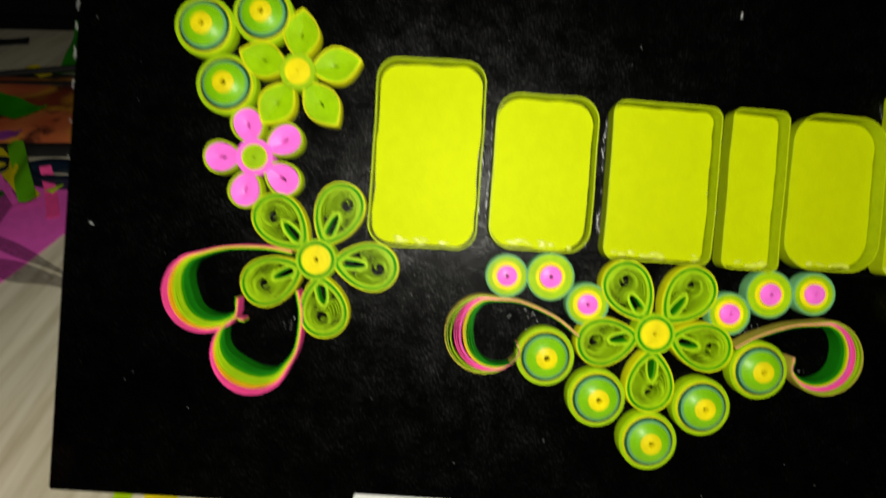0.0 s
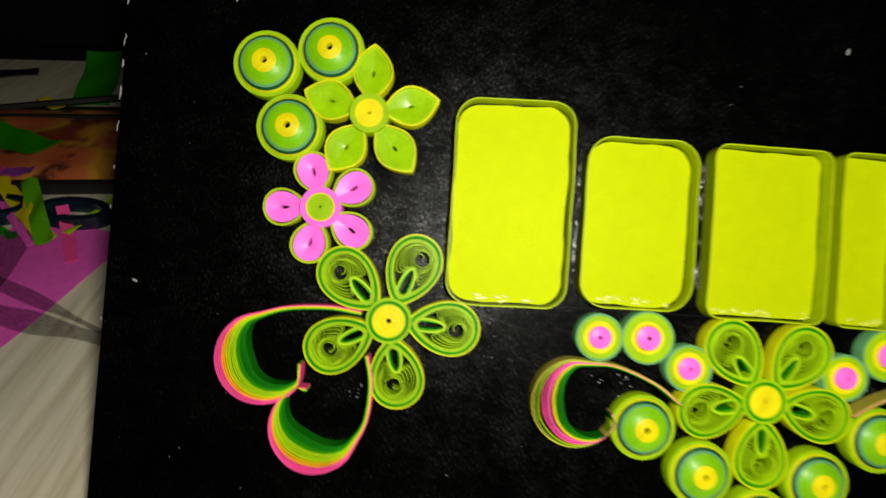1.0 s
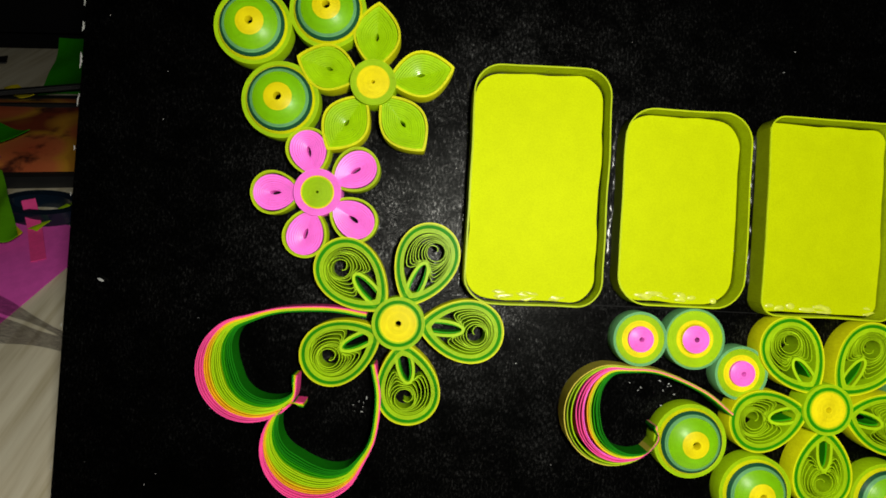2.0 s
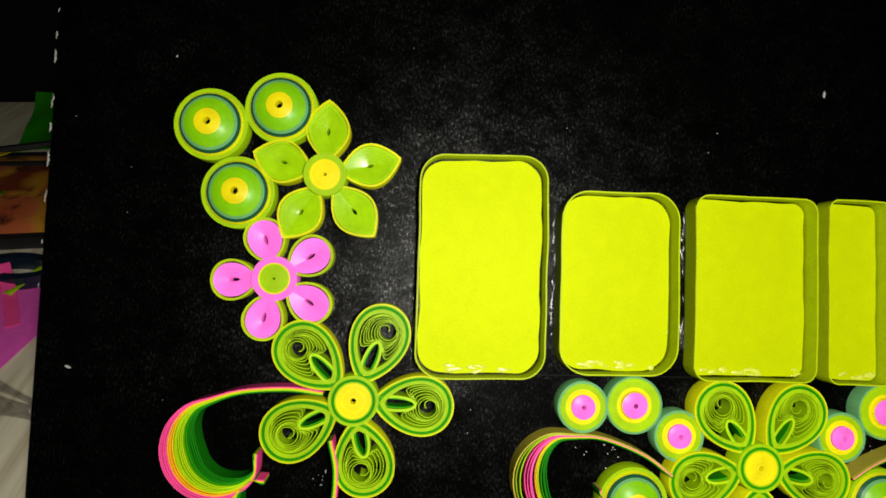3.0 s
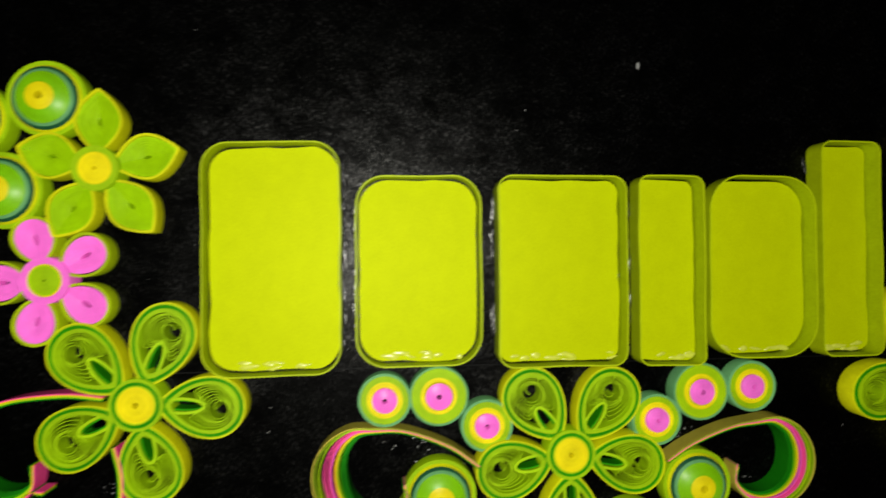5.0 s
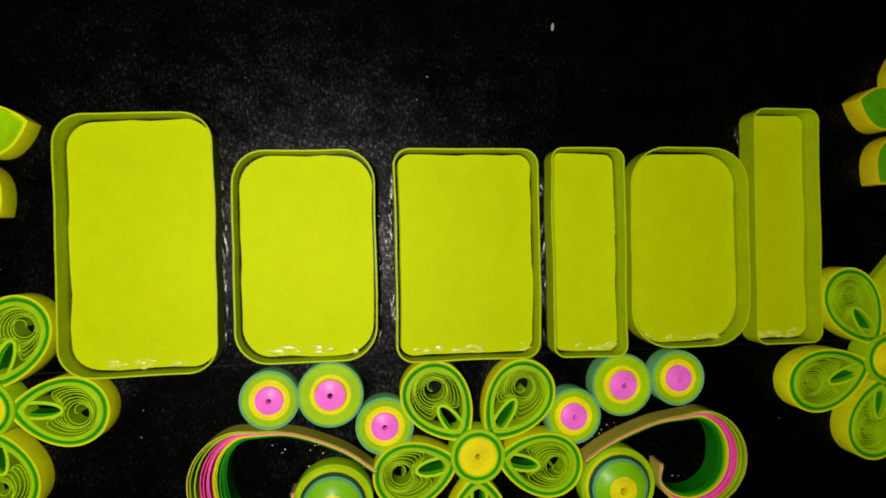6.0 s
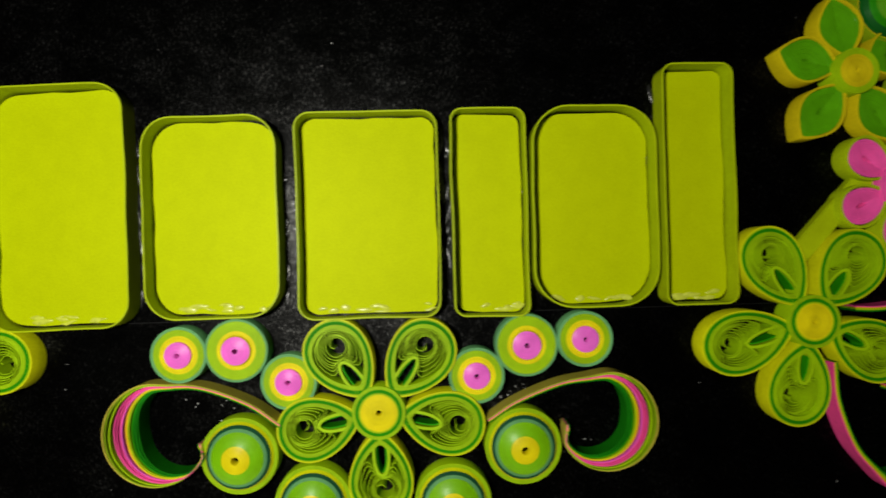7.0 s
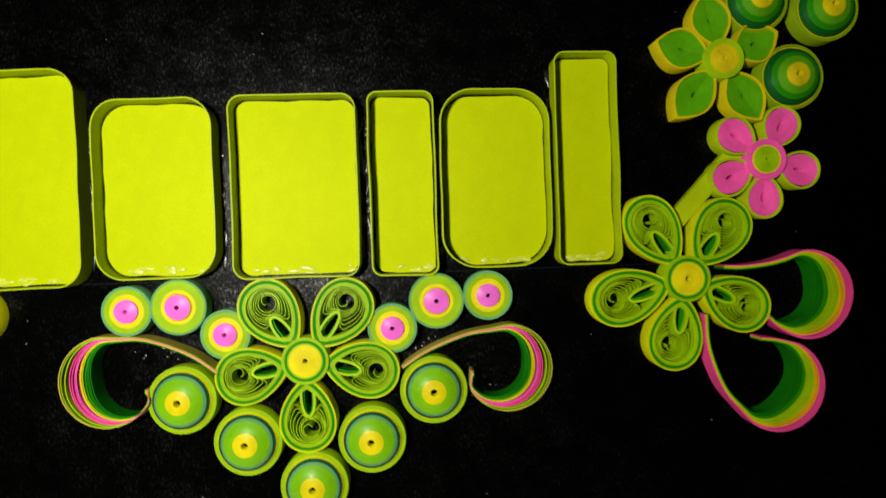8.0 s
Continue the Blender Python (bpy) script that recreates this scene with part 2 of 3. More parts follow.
def dark_sofa():
    ob = thing("sofa", "black upholstered sofa standing in the dark behind the board", "sofa", pose(0.1, 0.543, 0, 0, 0, 9))
    part("base", box("base", (2.0, 0.75, 0.36), BLACK_CLOTH, 0.02, (0, 0.375, 0.18)), ob)
    part("backrest", box("backrest", (2.0, 0.22, 0.5), BLACK_CLOTH, 0.05, (0, 0.63, 0.60), 3), ob)


dark_sofa()


# ---- the board ----
LEFT, RIGHT, TOP = -0.2066, 0.2142, 0.297


def left_edge(v):
    """The board is cut slightly askew on this side."""
    return LEFT + 0.017 * (v - 0.125)



def name_board():
    ob = thing("craft_board", "black card craft board with worn white edges leaning on the floor", "board", BOARD)
    panel = box("panel", (RIGHT - LEFT, TOP, THICK), CARD, 0.0006, ((LEFT + RIGHT) / 2, TOP / 2, -THICK / 2))
    for vert in panel.vertices:
        if vert.co.x < 0:
            vert.co.x += left_edge(vert.co.y) - LEFT
    part("panel", panel, ob)
    a = radians(LEAN)
    length = 0.21 * math.sin(a)
    bm = bmesh.new()
    bmesh.ops.create_cube(bm, size=1, matrix=Matrix.Translation((0, 0, -length / 2 + 0.0)) @ Matrix.Diagonal((0.05, 0.004, length, 1)))
    stand = part("back_stand", solid(bm, "back_stand", CARD), ob)
    stand.matrix_basis = BOARD.inverted() @ Matrix.Translation(BOARD @ Vector((0, 0.21, -THICK - 0.002)))
    # chips along the left edge, where the white core shows
    for v, length, wide in ((0.1965, 0.0012, 0.0004), (0.1893, 0.0022, 0.0005), (0.1832, 0.0040, 0.0009), (0.1702, 0.0038, 0.0006), 
                            (0.1628, 0.0026, 0.0009), (0.1537, 0.0044, 0.0010), (0.1432, 0.0034, 0.0005), (0.1303, 0.0012, 0.0004),
                            (0.118, 0.0010, 0.0003), (0.083, 0.0009, 0.0003), (0.045, 0.0012, 0.0003)):
        bm = bmesh.new()
        n, ring = 15, []
        for i in range(n):
            t = i / (n - 1)
            deep = 0.75 * wide * min(1.0, 4 * t, 4 * (1 - t)) * (0.55 + 0.75 * noise.noise((t * length * 2600, v * 900, 3)))
            ring.append((left_edge(v) + max(0.00008, deep), v - length / 2 + length * t, max(0.0, 0.0006 * noise.noise((v * 300, t * length * 500, 8)))))
        tops = [bm.verts.new((x + d, y, 0.00025)) for x, y, d in ring]
        edge = [bm.verts.new((left_edge(y) + d - 0.0001, y, 0.00025)) for x, y, d in ring]
        down = [bm.verts.new((left_edge(y) + d - 0.0002, y, -0.0003 * random.uniform(0.2, 1))) for x, y, d in ring]
        for i in range(n - 1):
            bm.faces.new((tops[i], tops[i + 1], edge[i + 1], edge[i]))
            bm.faces.new((edge[i], edge[i + 1], down[i + 1], down[i]))
        part("chip", solid(bm, "chip", CORE, 0), ob, "chipped white core of the board")
    part("pencil_line", box("pencil_line", (0.24, 0.00022, 0.0001), PENCIL, 0, (-0.005, 0.0955, 0.00005)), ob, "faint pencil line under the letters")
    specks = bmesh.new()
    spots = [(-0.1978, 0.0955, 0.0007), (0.0238, 0.1834, 0.0008), (-0.172, 0.185, 0.0004), (0.144, 0.0761, 0.0005), (-0.15, 0.05, 0.0004)]
    spots += [(random.uniform(-0.2, 0.2), random.uniform(0.01, 0.2), random.uniform(0.0001, 0.0002)) for _ in range(45)]
    for cu, cv, spread, count in ((0.0490, 0.0585, 0.0035, 12), (0.0455, 0.0640, 0.0020, 6), (-0.1275, 0.0655, 0.0025, 9), (-0.0440, 0.0745, 0.0040, 10), (0.0340, 0.0735, 0.0050, 10)):
        spots += [(random.gauss(cu, spread), random.gauss(cv, spread / 2), random.uniform(0.00012, 0.00035)) for _ in range(count)]
    for u, v, r in spots:
        m = Matrix.Translation((u, v, 0.0)) @ pose(0, 0, 0, 0, 0, random.uniform(0, 180)) @ Matrix.Diagonal((r * random.uniform(1, 1.9), r * 0.6, r * 0.5, 1))
        bmesh.ops.create_icosphere(specks, subdivisions=1, radius=1, matrix=m)
    tagged(part("glue_specks", solid(specks, "glue_specks", GLUE), ob, "dried glue specks and paper dust"), kind="stuff")


name_board()


# ---- raised bars in place of the writing ----
def rounded_bar(width, height, r, n=8):
    pts = []
    for cx, cy, a0 in ((width / 2 - r, height / 2 - r, 0), (-width / 2 + r, height / 2 - r, 90), (-width / 2 + r, -height / 2 + r, 180), (width / 2 - r, -height / 2 + r, 270)):
        for i in range(n + 1):
            a = radians(a0 + 90 * i / n)
            pts.append((cx + r * math.cos(a), cy + r * math.sin(a)))
    dense = []
    for (x, y), (x2, y2) in zip(pts, pts[1:] + pts[:1]):
        k = max(1, int(math.hypot(x2 - x, y2 - y) / 0.004))
        dense += [(x + (x2 - x) * i / k, y + (y2 - y) * i / k) for i in range(k)]
    return np.array(dense)


def paper_bar(u0, u1, v0, v1, r):
    ob = thing("paper_bar", "chartreuse paper bar with standing strip rim glued on black board", "bar",
               on_board((u0 + u1) / 2, (v0 + v1) / 2), "row of raised bars")
    w, h = u1 - u0, v1 - v0
    line = rounded_bar(w, h, r)
    wobble = np.array([[noise.noise((x * 60, y * 60, u0 * 99)), noise.noise((x * 60, y * 60, 7 + u0 * 99))] for x, y in line])
    line = line + wobble * 0.0005
    ragged = np.array([[noise.noise((x * 130, y * 130, 3 + u0 * 99)), noise.noise((x * 130, y * 130, 11 + u0 * 99))] for x, y in line])
    inner = line * [1 - 0.0014 / w, 1 - 0.0014 / h] + ragged * 0.0005
    part("face", mesh_of("face", [(x, y, 0.0012) for x, y in inner] + [(x, y, 0.0) for x, y in inner],
                         [tuple(range(len(inner)))] + [(i, (i + 1) % len(inner), len(inner) + (i + 1) % len(inner), len(inner) + i) for i in range(len(inner))], BRIGHT, 30), ob)
    part("rim", ribbon("rim", line, 0.0004, 0.0, 0.0066, WALL_PAPER, True), ob, "paper strip rim")
    k = len(line) // 3
    part("overlap", ribbon("overlap", (line * 1.006)[k:k + 14], 0.0003, 0.0, 0.0064, WALL_PAPER), ob, "lapped end of the strip")
    glue_smears(ob, w, h)


SMEAR = plain("clear dried glue", (0.012, 0.012, 0.013), 0.25, 900, 0.5, Specular_IOR_Level=0.35)

# glue beads whose pale base colour paints in the glints on them
GLINT_BEAD = plain("dried glue in glint colour", (0.55, 0.60, 0.06), 0.28, 700, 0.7)


def glue_smears(ob, width, height):
    """Thin glossy glue that was pressed out along the foot of a bar."""
    bm = bmesh.new()
    for side in (-1, 1):
        for _ in range(13):
            at = (side * (width / 2 + random.uniform(0.0002, 0.0012)), random.uniform(-0.43, 0.42) * height, 0.0)
            m = Matrix.Translation(at) @ pose(0, 0, 0, 0, 0, random.uniform(-12, 12)) @ Matrix.Diagonal((random.uniform(0.0003, 0.0008), random.uniform(0.001, 0.004), 0.00025, 1))
            bmesh.ops.create_icosphere(bm, subdivisions=2, radius=1, matrix=m)
    for v in bm.verts:
        v.co += Vector((noise.noise(v.co * 900), noise.noise(v.co * 900 + Vector((9, 0, 0))), 0)) * 0.0004
    tagged(part("glue_smear", solid(bm, "glue_smear", SMEAR), ob, "dried glue along the foot"), kind="stuff")
    # beads along the face's bottom edge, glints put into their colour
    bm = bmesh.new()
    for _ in range(int(width / 0.0035)):
        m = Matrix.Translation((random.uniform(-0.42, 0.42) * width, -height / 2 + random.uniform(0.0009, 0.0030), 0.0012)) @ pose(0, 0, 0, 0, 0, random.uniform(-14, 14)) @ Matrix.Diagonal((random.uniform(0.0008, 0.0026), random.uniform(0.0003, 0.0008), 0.0003, 1))
        bmesh.ops.create_icosphere(bm, subdivisions=2, radius=1, matrix=m)
    for v in bm.verts:
        v.co += Vector((noise.noise(v.co * 700), noise.noise(v.co * 700 + Vector((9, 0, 0))), 0)) * 0.0005
    tagged(part("glue_bead", solid(bm, "glue_bead", GLINT_BEAD), ob, "dried glue beads coloured pale as glints"), kind="stuff")


for bar in ((-0.1008, -0.0640, 0.0952, 0.1586, 0.007), (-0.0596, -0.0250, 0.0968, 0.1495, 0.008), (-0.0198, 0.0172, 0.0957, 0.1495, 0.004),
            (0.0208, 0.0405, 0.0954, 0.1496, 0.003), (0.0423, 0.0748, 0.0968, 0.1498, 0.010), (0.0770, 0.0958, 0.0964, 0.1598, 0.003)):
    paper_bar(*bar)


# ---- wound paper coils ----
def coil(name, label, radius, bands, height, m, group):
    """bands: (part name, outer share, inner share, turns, material), from the rim inwards."""
    ob = thing(name, label, "paper coil", m, group)
    line = circle(radius)
    for i, (piece, s0, s1, turns, material) in enumerate(bands):
        last = i == len(bands) - 1  # the innermost band lines the hole
        part(piece, nested(piece, line, (0, 0), s0, s1, turns, height, material, 0.0 if i == 0 else height(s0) - 0.0012, height(s1) - 0.003 if last else height(s1) - 0.001, 0.00013, 0.00004), ob)
    return ob


def dome(low, high, shoulder=0.86):
    def height(s):
        if s > shoulder:
            return low
        return low + 0.0007 + (high - low) * (1 - (s / shoulder) ** 2)
    return height


GREEN_BANDS = (("outer_ring", 1.0, 0.895, 3, LIME), ("yellow_ring", 0.895, 0.835, 1, LEMON), ("dark_ring", 0.835, 0.755, 3, TEAL), ("mint_ring", 0.755, 0.68, 2, MINT),
               ("green_ring", 0.68, 0.36, 9, FRESH), ("core", 0.36, 0.10, 8, YELLOW))
DARK_BANDS = (("outer_ring", 1.0, 0.91, 3, OLIVE), ("yellow_ring", 0.91, 0.88, 1, GOLD), ("dark_ring", 0.88, 0.72, 4, DEEP), ("green_ring", 0.72, 0.58, 4, GREEN), ("lime_ring", 0.58, 0.36, 7, MID), ("core", 0.36, 0.09, 9, GOLD))
PINK_BANDS = (("outer_ring", 1.0, 0.90, 2, MINT), ("lime_ring", 0.90, 0.68, 5, LIME), ("yellow_ring", 0.68, 0.47, 4, YELLOW), ("core", 0.47, 0.09, 7, PINK))
PINK_GREEN_BANDS = (("outer_ring", 1.0, 0.93, 2, MINT), ("lime_ring", 0.93, 0.62, 7, LIME), ("yellow_ring", 0.62, 0.45, 4, YELLOW), ("core", 0.45, 0.08, 7, PINK))

domed = coil("quilled_coil", "domed green quilled paper coil with a yellow core", 0.0101, GREEN_BANDS, dome(0.0052, 0.0086), on_board(-0.1600, 0.1645), "green domed coils")
for u, v, turn in ((-0.1407, 0.1699, 70), (-0.1518, 0.1456, 200), (-0.0370, 0.0603, 140), (0.0378, 0.0603, 20), (-0.0181, 0.0470, 300), (0.0188, 0.0462, 110), (0.0011, 0.0330, 250)):
    copy_thing(domed, on_board(u, v, 0, turn))
shaded = coil("quilled_coil", "domed dark green quilled paper coil with a golden core", 0.0099, DARK_BANDS, dome(0.0052, 0.0086), on_board(0.1395, 0.1746), "dark green domed coils")
for u, v, turn in ((0.1614, 0.1717, 80), (0.1500, 0.1512, 200)):
    copy_thing(shaded, on_board(u, v, 0, turn))
small = coil("quilled_coil", "small mint, lime and yellow quilled coil with a pink core", 0.0074, PINK_BANDS, dome(0.0050, 0.0056, 0.47), on_board(-0.0522, 0.0873), "small pink-centred coils")
for u, v, turn in ((-0.0236, 0.0793, 80), (0.0260, 0.0793, 160), (0.0551, 0.0881, 230)):
    copy_thing(small, on_board(u, v, 0, turn))
wide = coil("quilled_coil", "broad lime quilled coil with yellow ring and pink core", 0.0083, PINK_GREEN_BANDS, dome(0.0050, 0.0056, 0.47), on_board(-0.0371, 0.0880), "small pink-centred coils")
copy_thing(wide, on_board(0.0395, 0.0870, 0, 150))


# ---- flowers ----
def flower_centre(ob, radius, bands, height=0.0068):
    hub = part("centre", nested("centre", circle(radius), (0, 0), bands[0][0], bands[0][1], bands[0][2], lambda s: height, bands[0][3], 0.0, height - 0.002), ob)
    for s0, s1, turns, material in bands[1:]:
        part("ring", nested("ring", circle(radius), (0, 0), s0, s1, turns, lambda s: height + 0.0002 * (1 - s), material, height - 0.002, height - 0.003), hub)


def reach(line, origin, angles):
    """How far a closed line lies from origin in each direction; far off where it is missed."""
    a, b = line - origin, np.roll(line, -1, 0) - origin
    far = np.full(len(angles), 9.0)
    for k, t in enumerate(angles):
        d = np.array([math.cos(t), math.sin(t)])
        p, q = a[:, 0] * d[1] - a[:, 1] * d[0], b[:, 0] * d[1] - b[:, 1] * d[0]
        cut = np.nonzero(p * q < 0)[0]
        if len(cut):
            w = p[cut] / (p[cut] - q[cut])
            along = (a[cut] + (b[cut] - a[cut]) * w[:, None]) @ d
            along = along[along > 0]
            if len(along):
                far[k] = along.min()
    return far


def open_petal(ob, angle, length, half):
    """A teardrop of banded strips round a hairpin loop and a loose spiral that fills the rest."""
    turn = pose(0, 0, 0, 0, 0, angle)
    near, h = 0.0050, 0.0061
    span = length - near
    line, mid = drop_shape(near, length, half * 0.92, 0.55, 80), np.array((near + 0.58 * span, 0))
    petal = part("petal", nested("petal", line, mid, 1.0, 0.958, 1, lambda s: h, LEMON, 0.0, 0.0005), ob, at=turn)
    for s0, s1, turns, material in ((0.958, 0.925, 1, LIME), (0.925, 0.835, 3, GREEN), (0.835, 0.72, 4, LIME)):
        part("strip_band", nested("strip_band", line, mid, s0, s1, turns, lambda s: h, material, 0.0, 0.0005), petal)
    # the hairpin loop
    loop = drop_shape(near - 0.0008, near + span * random.uniform(0.48, 0.53), half * random.uniform(0.19, 0.23), 0.32, 48)
    loop = loop + np.stack([np.zeros(48), random.uniform(-0.07, 0.07) * (loop[:, 0] - near)], 1)
    c = np.array((near + span * 0.30, 0))
    part("inner_loop", ribbon("inner_loop", loop, 0.00075, 0.0, h - 0.0001, LIME, True), petal)
    part("inner_loop", ribbon("inner_loop", c + (loop - c) * [0.94, 0.66], 0.0004, 0.0, h - 0.0012, GREEN, True), petal)
    # the spiral: from the petal's wall and the loop's back, turn by turn, into a round eye near the tip
    eye = np.array((near + span * random.uniform(0.655, 0.70), half * random.uniform(-0.16, 0.16)))
    grid = np.arange(240) * math.pi / 120
    wall = np.minimum(reach(mid + (line - mid) * 0.70, eye, grid), reach(c + (loop - c) * [1.06, 1.35], eye, grid))
    soft = np.exp(-(np.arange(-12, 13) / 5.0) ** 2)
    wall = np.convolve(np.concatenate([wall[-12:], wall, wall[:12]]), soft / soft.sum(), "valid")
    turns, flip = random.uniform(7.2, 8.6), random.choice((-1, 1))
    a = np.linspace(0, 2 * np.pi * turns, 560)
    k = a / a[-1]
    start = random.uniform(0, 6.28)
    t = start + flip * a
    out = np.interp(t % (2 * np.pi), grid, wall, period=2 * np.pi)
    ball = half * 0.36
    squeeze = 1 - np.clip(k / 0.72, 0, 1)
    r = ball + (out - ball) * squeeze ** 1.15
    r = np.where(k > 0.72, half * (0.36 - 0.13 * (k - 0.72) / 0.28), r)
    r = r * np.where(k > 0.96, 1 - 0.75 * (k - 0.96) / 0.04, 1.0)
    shift = np.stack([np.cos(start + 0.9 * a / turns), np.sin(start + 0.9 * a / turns)], 1) * (0.05 * half * np.sin(np.pi * k))[:, None]
    coil_line = eye + shift + np.stack([r * np.cos(t), r * np.sin(t)], 1)
    part("spiral", ribbon("spiral", coil_line, 0.00017, 0.0, h - 0.0006, LIME), petal, "loose lime paper spiral")


def open_flower(u, v, petals, group):
    ob = thing("quilled_flower", "large lime green quilled flower with open spiral petals and yellow centre", "paper flower", on_board(u, v), group)
    for angle, length, half in petals:
        open_petal(ob, angle, length, half)
    flower_centre(ob, 0.0070, ((1.0, 0.87, 2, LIME), (0.87, 0.75, 2, GREEN), (0.75, 0.69, 1, LIME), (0.69, 0.11, 10, YELLOW)), 0.0070)


open_flower(-0.1177, 0.0885, ((69, 0.0284, 0.0091), (-4, 0.0282, 0.0092), (-79, 0.0272, 0.0092), (-152, 0.0278, 0.0092), (137, 0.0284, 0.0092)), "large open flowers")
open_flower(0.0, 0.0708, ((124, 0.0282, 0.0094), (52, 0.0286, 0.0094), (-11, 0.0282, 0.0092), (-90, 0.0276, 0.0092), (-167, 0.0274, 0.0092)), "large open flowers")
open_flower(0.1155, 0.0910, ((122, 0.0288, 0.0090), (52, 0.0284, 0.0094), (-27, 0.0280, 0.0090), (-102, 0.0284, 0.0092), (-165, 0.0305, 0.0092)), "large open flowers")


def leaf_flower(u, v, petals, rim, fill, heart, label):
    ob = thing("quilled_flower", label, "paper flower", on_board(u, v), "leaf-petalled flowers")
    for angle, length in petals:
        line = leaf_shape(0.0036, length, 0.0062)
        mid = ((0.0036 + length) / 2, 0)
        dish = lambda s: 0.0054 - 0.0011 * (1 - s)
        petal = part("petal", nested("petal", line, mid, 1.0, 0.90, 2, lambda s: 0.0058, rim, 0.0, 0.003), ob, at=pose(0, 0, 0, 0, 0, angle))
        part("filling", nested("filling", line, mid, 0.90, 0.12, 9, dish, fill, 0.003, 0.0005, 0.00005, 0.00008, 1.25), petal)
    flower_centre(ob, 0.0060, ((1.0, 0.72, 4, LIME), (0.72, 0.08, 10, heart)), 0.0072)


leaf_flower(-0.1277, 0.1513, ((89, 0.0216), (15, 0.0219), (-50, 0.0222), (-122, 0.0214), (164, 0.0212)), LEMON, SIZED, YELLOW,
            "lime quilled flower with pointed yellow-edged petals")
leaf_flower(0.1284, 0.1568, ((104, 0.0212), (163, 0.0212), (-130, 0.0226), (-58, 0.0220), (25, 0.0192)), GOLD, SIZED_GREEN, GOLD,
            "green quilled flower with pointed golden-edged petals")


def pink_flower(u, v, petals, body):
    ob = thing("quilled_flower", "pink quilled flower with lime-edged round petals", "paper flower", on_board(u, v), "pink flowers")
    for angle, length in petals:
        line = drop_shape(0.0044, length, 0.0058, 0.35)
        mid = (0.0044 + 0.52 * (length - 0.0044), 0)
        petal = part("petal", nested("petal", line, mid, 1.0, 0.88, 2, lambda s: 0.0056, EDGE, 0.0, 0.003), ob, at=pose(0, 0, 0, 0, 0, angle))
        slit = [(mid[0] + (x - mid[0]), y) for x, y in line]
        part("filling", nested("filling", slit, mid, 0.88, 0.22, 8, lambda s: 0.0055 - 0.0013 * (1 - s), body, 0.003, 0.0005, 0.00014, 0.00005, 1.6), petal)
    flower_centre(ob, 0.0062, ((1.0, 0.70, 4, body), (0.70, 0.64, 1, YELLOW), (0.64, 0.06, 8, LIME)), 0.0064)


pink_flower(-0.1407, 0.1218, ((106, 0.0174), (34, 0.0180), (-34, 0.0182), (-104, 0.0178), (-177, 0.0176)), PINK)
pink_flower(0.1410, 0.1263, ((140, 0.0180), (62, 0.0176), (-17, 0.0176), (-92, 0.0180), (-155, 0.0182)), paper("deep pink paper", (0.98, 0.10, 0.44), 0.5, 0.06, 0.4))


# the plain strip between the two flowers
def plain_strip():
    ob = thing("paper_strip", "flat lime paper strip between the green and pink flowers", "paper strip", on_board(0.1235, 0.1185, 0, 47))
    part("strip", box("strip", (0.034, 0.0056, 0.0030), WALL_PAPER, 0.0003, (0, 0, 0.0015)), ob)


plain_strip()


# ---- fanned scrolls ----
def scroll(start, outer, r_out, inner, r_in, a0, a1, tip, colours, label, places=None):
    """Strips glued together at both ends and fanned out between an outer and an inner bow."""
    ob = thing("quilled_scroll", label, "paper scroll", on_board(*start), "fanned scrolls")
    s, e, o, i = (np.array(p) - start for p in (start, tip, outer, inner))
    bows = []
    for c, r in ((o, r_out), (i, r_in)):
        arc = [c + r * np.array([math.cos(radians(a)), math.sin(radians(a))]) for a in np.linspace(a0, a1, 9)]
        away = (arc[0] - arc[1]) / np.linalg.norm(arc[0] - arc[1])
        ctrl = arc[0] + away * np.linalg.norm(arc[0] - s) * 0.5
        lead, near = s * 0.49 + ctrl * 0.42 + arc[0] * 0.09, s * 0.09 + ctrl * 0.42 + arc[0] * 0.49
        bows.append(smooth_line([s, lead, near, *arc, e], 8))
    out, into = bows
    t = np.linspace(0, 1, len(out))
    rise, fall = np.clip((t - 0.16) / 0.40, 0, 1), np.clip((t - 0.74) / 0.26, 0, 1)
    fan = rise ** 2 * (3 - 2 * rise) * (1 - fall ** 2)
    d = np.gradient(out, axis=0)
    side = np.stack([-d[:, 1], d[:, 0]], 1) / np.linalg.norm(d, axis=1)[:, None] * (1 if a1 > a0 else -1)
    for k, material in enumerate(colours):
        m = places[k] if places else k / (len(colours) - 1)
        line = out + (into - out) * (m * fan)[:, None] + side * 0.00007 * k * (1 - 0.75 * fan[:, None])
        line = line + np.array([[noise.noise((x * 90, y * 90, k * 3.1)), noise.noise((x * 90, y * 90, 50 + k * 3.1))] for x, y in line]) * 0.00018 * fan[:, None]
        line = line[: len(line) - (k * 7) % 5]
        part("strip", ribbon("strip", line, 0.00026, 0.0, 0.0061 + 0.00004 * ((k * 5) % 7), material), ob)


SUNSET = [HOT] * 4 + [ORANGE] * 2 + [GOLD] + [LIME] * 5 + [GREEN] * 2 + [FOREST] * 4
ROSE = [TAN, OLIVE, LIME, HOT, HOT, HOT, MAGENTA, ORANGE, GOLD, LIME, GREEN, FOREST, FOREST, FOREST]
SPREAD = [0.0, 0.08, 0.20, 0.34, 0.42, 0.50, 0.54, 0.66, 0.70, 0.75, 0.84, 0.90, 0.95, 1.0]
SAY = "fanned quilled scroll of pink, orange, lime and dark green strips"
scroll((-0.1261, 0.0908), (-0.1556, 0.0748), 0.0140, (-0.1505, 0.0755), 0.0089, 95, 325, (-0.1434, 0.0736), SUNSET, SAY)
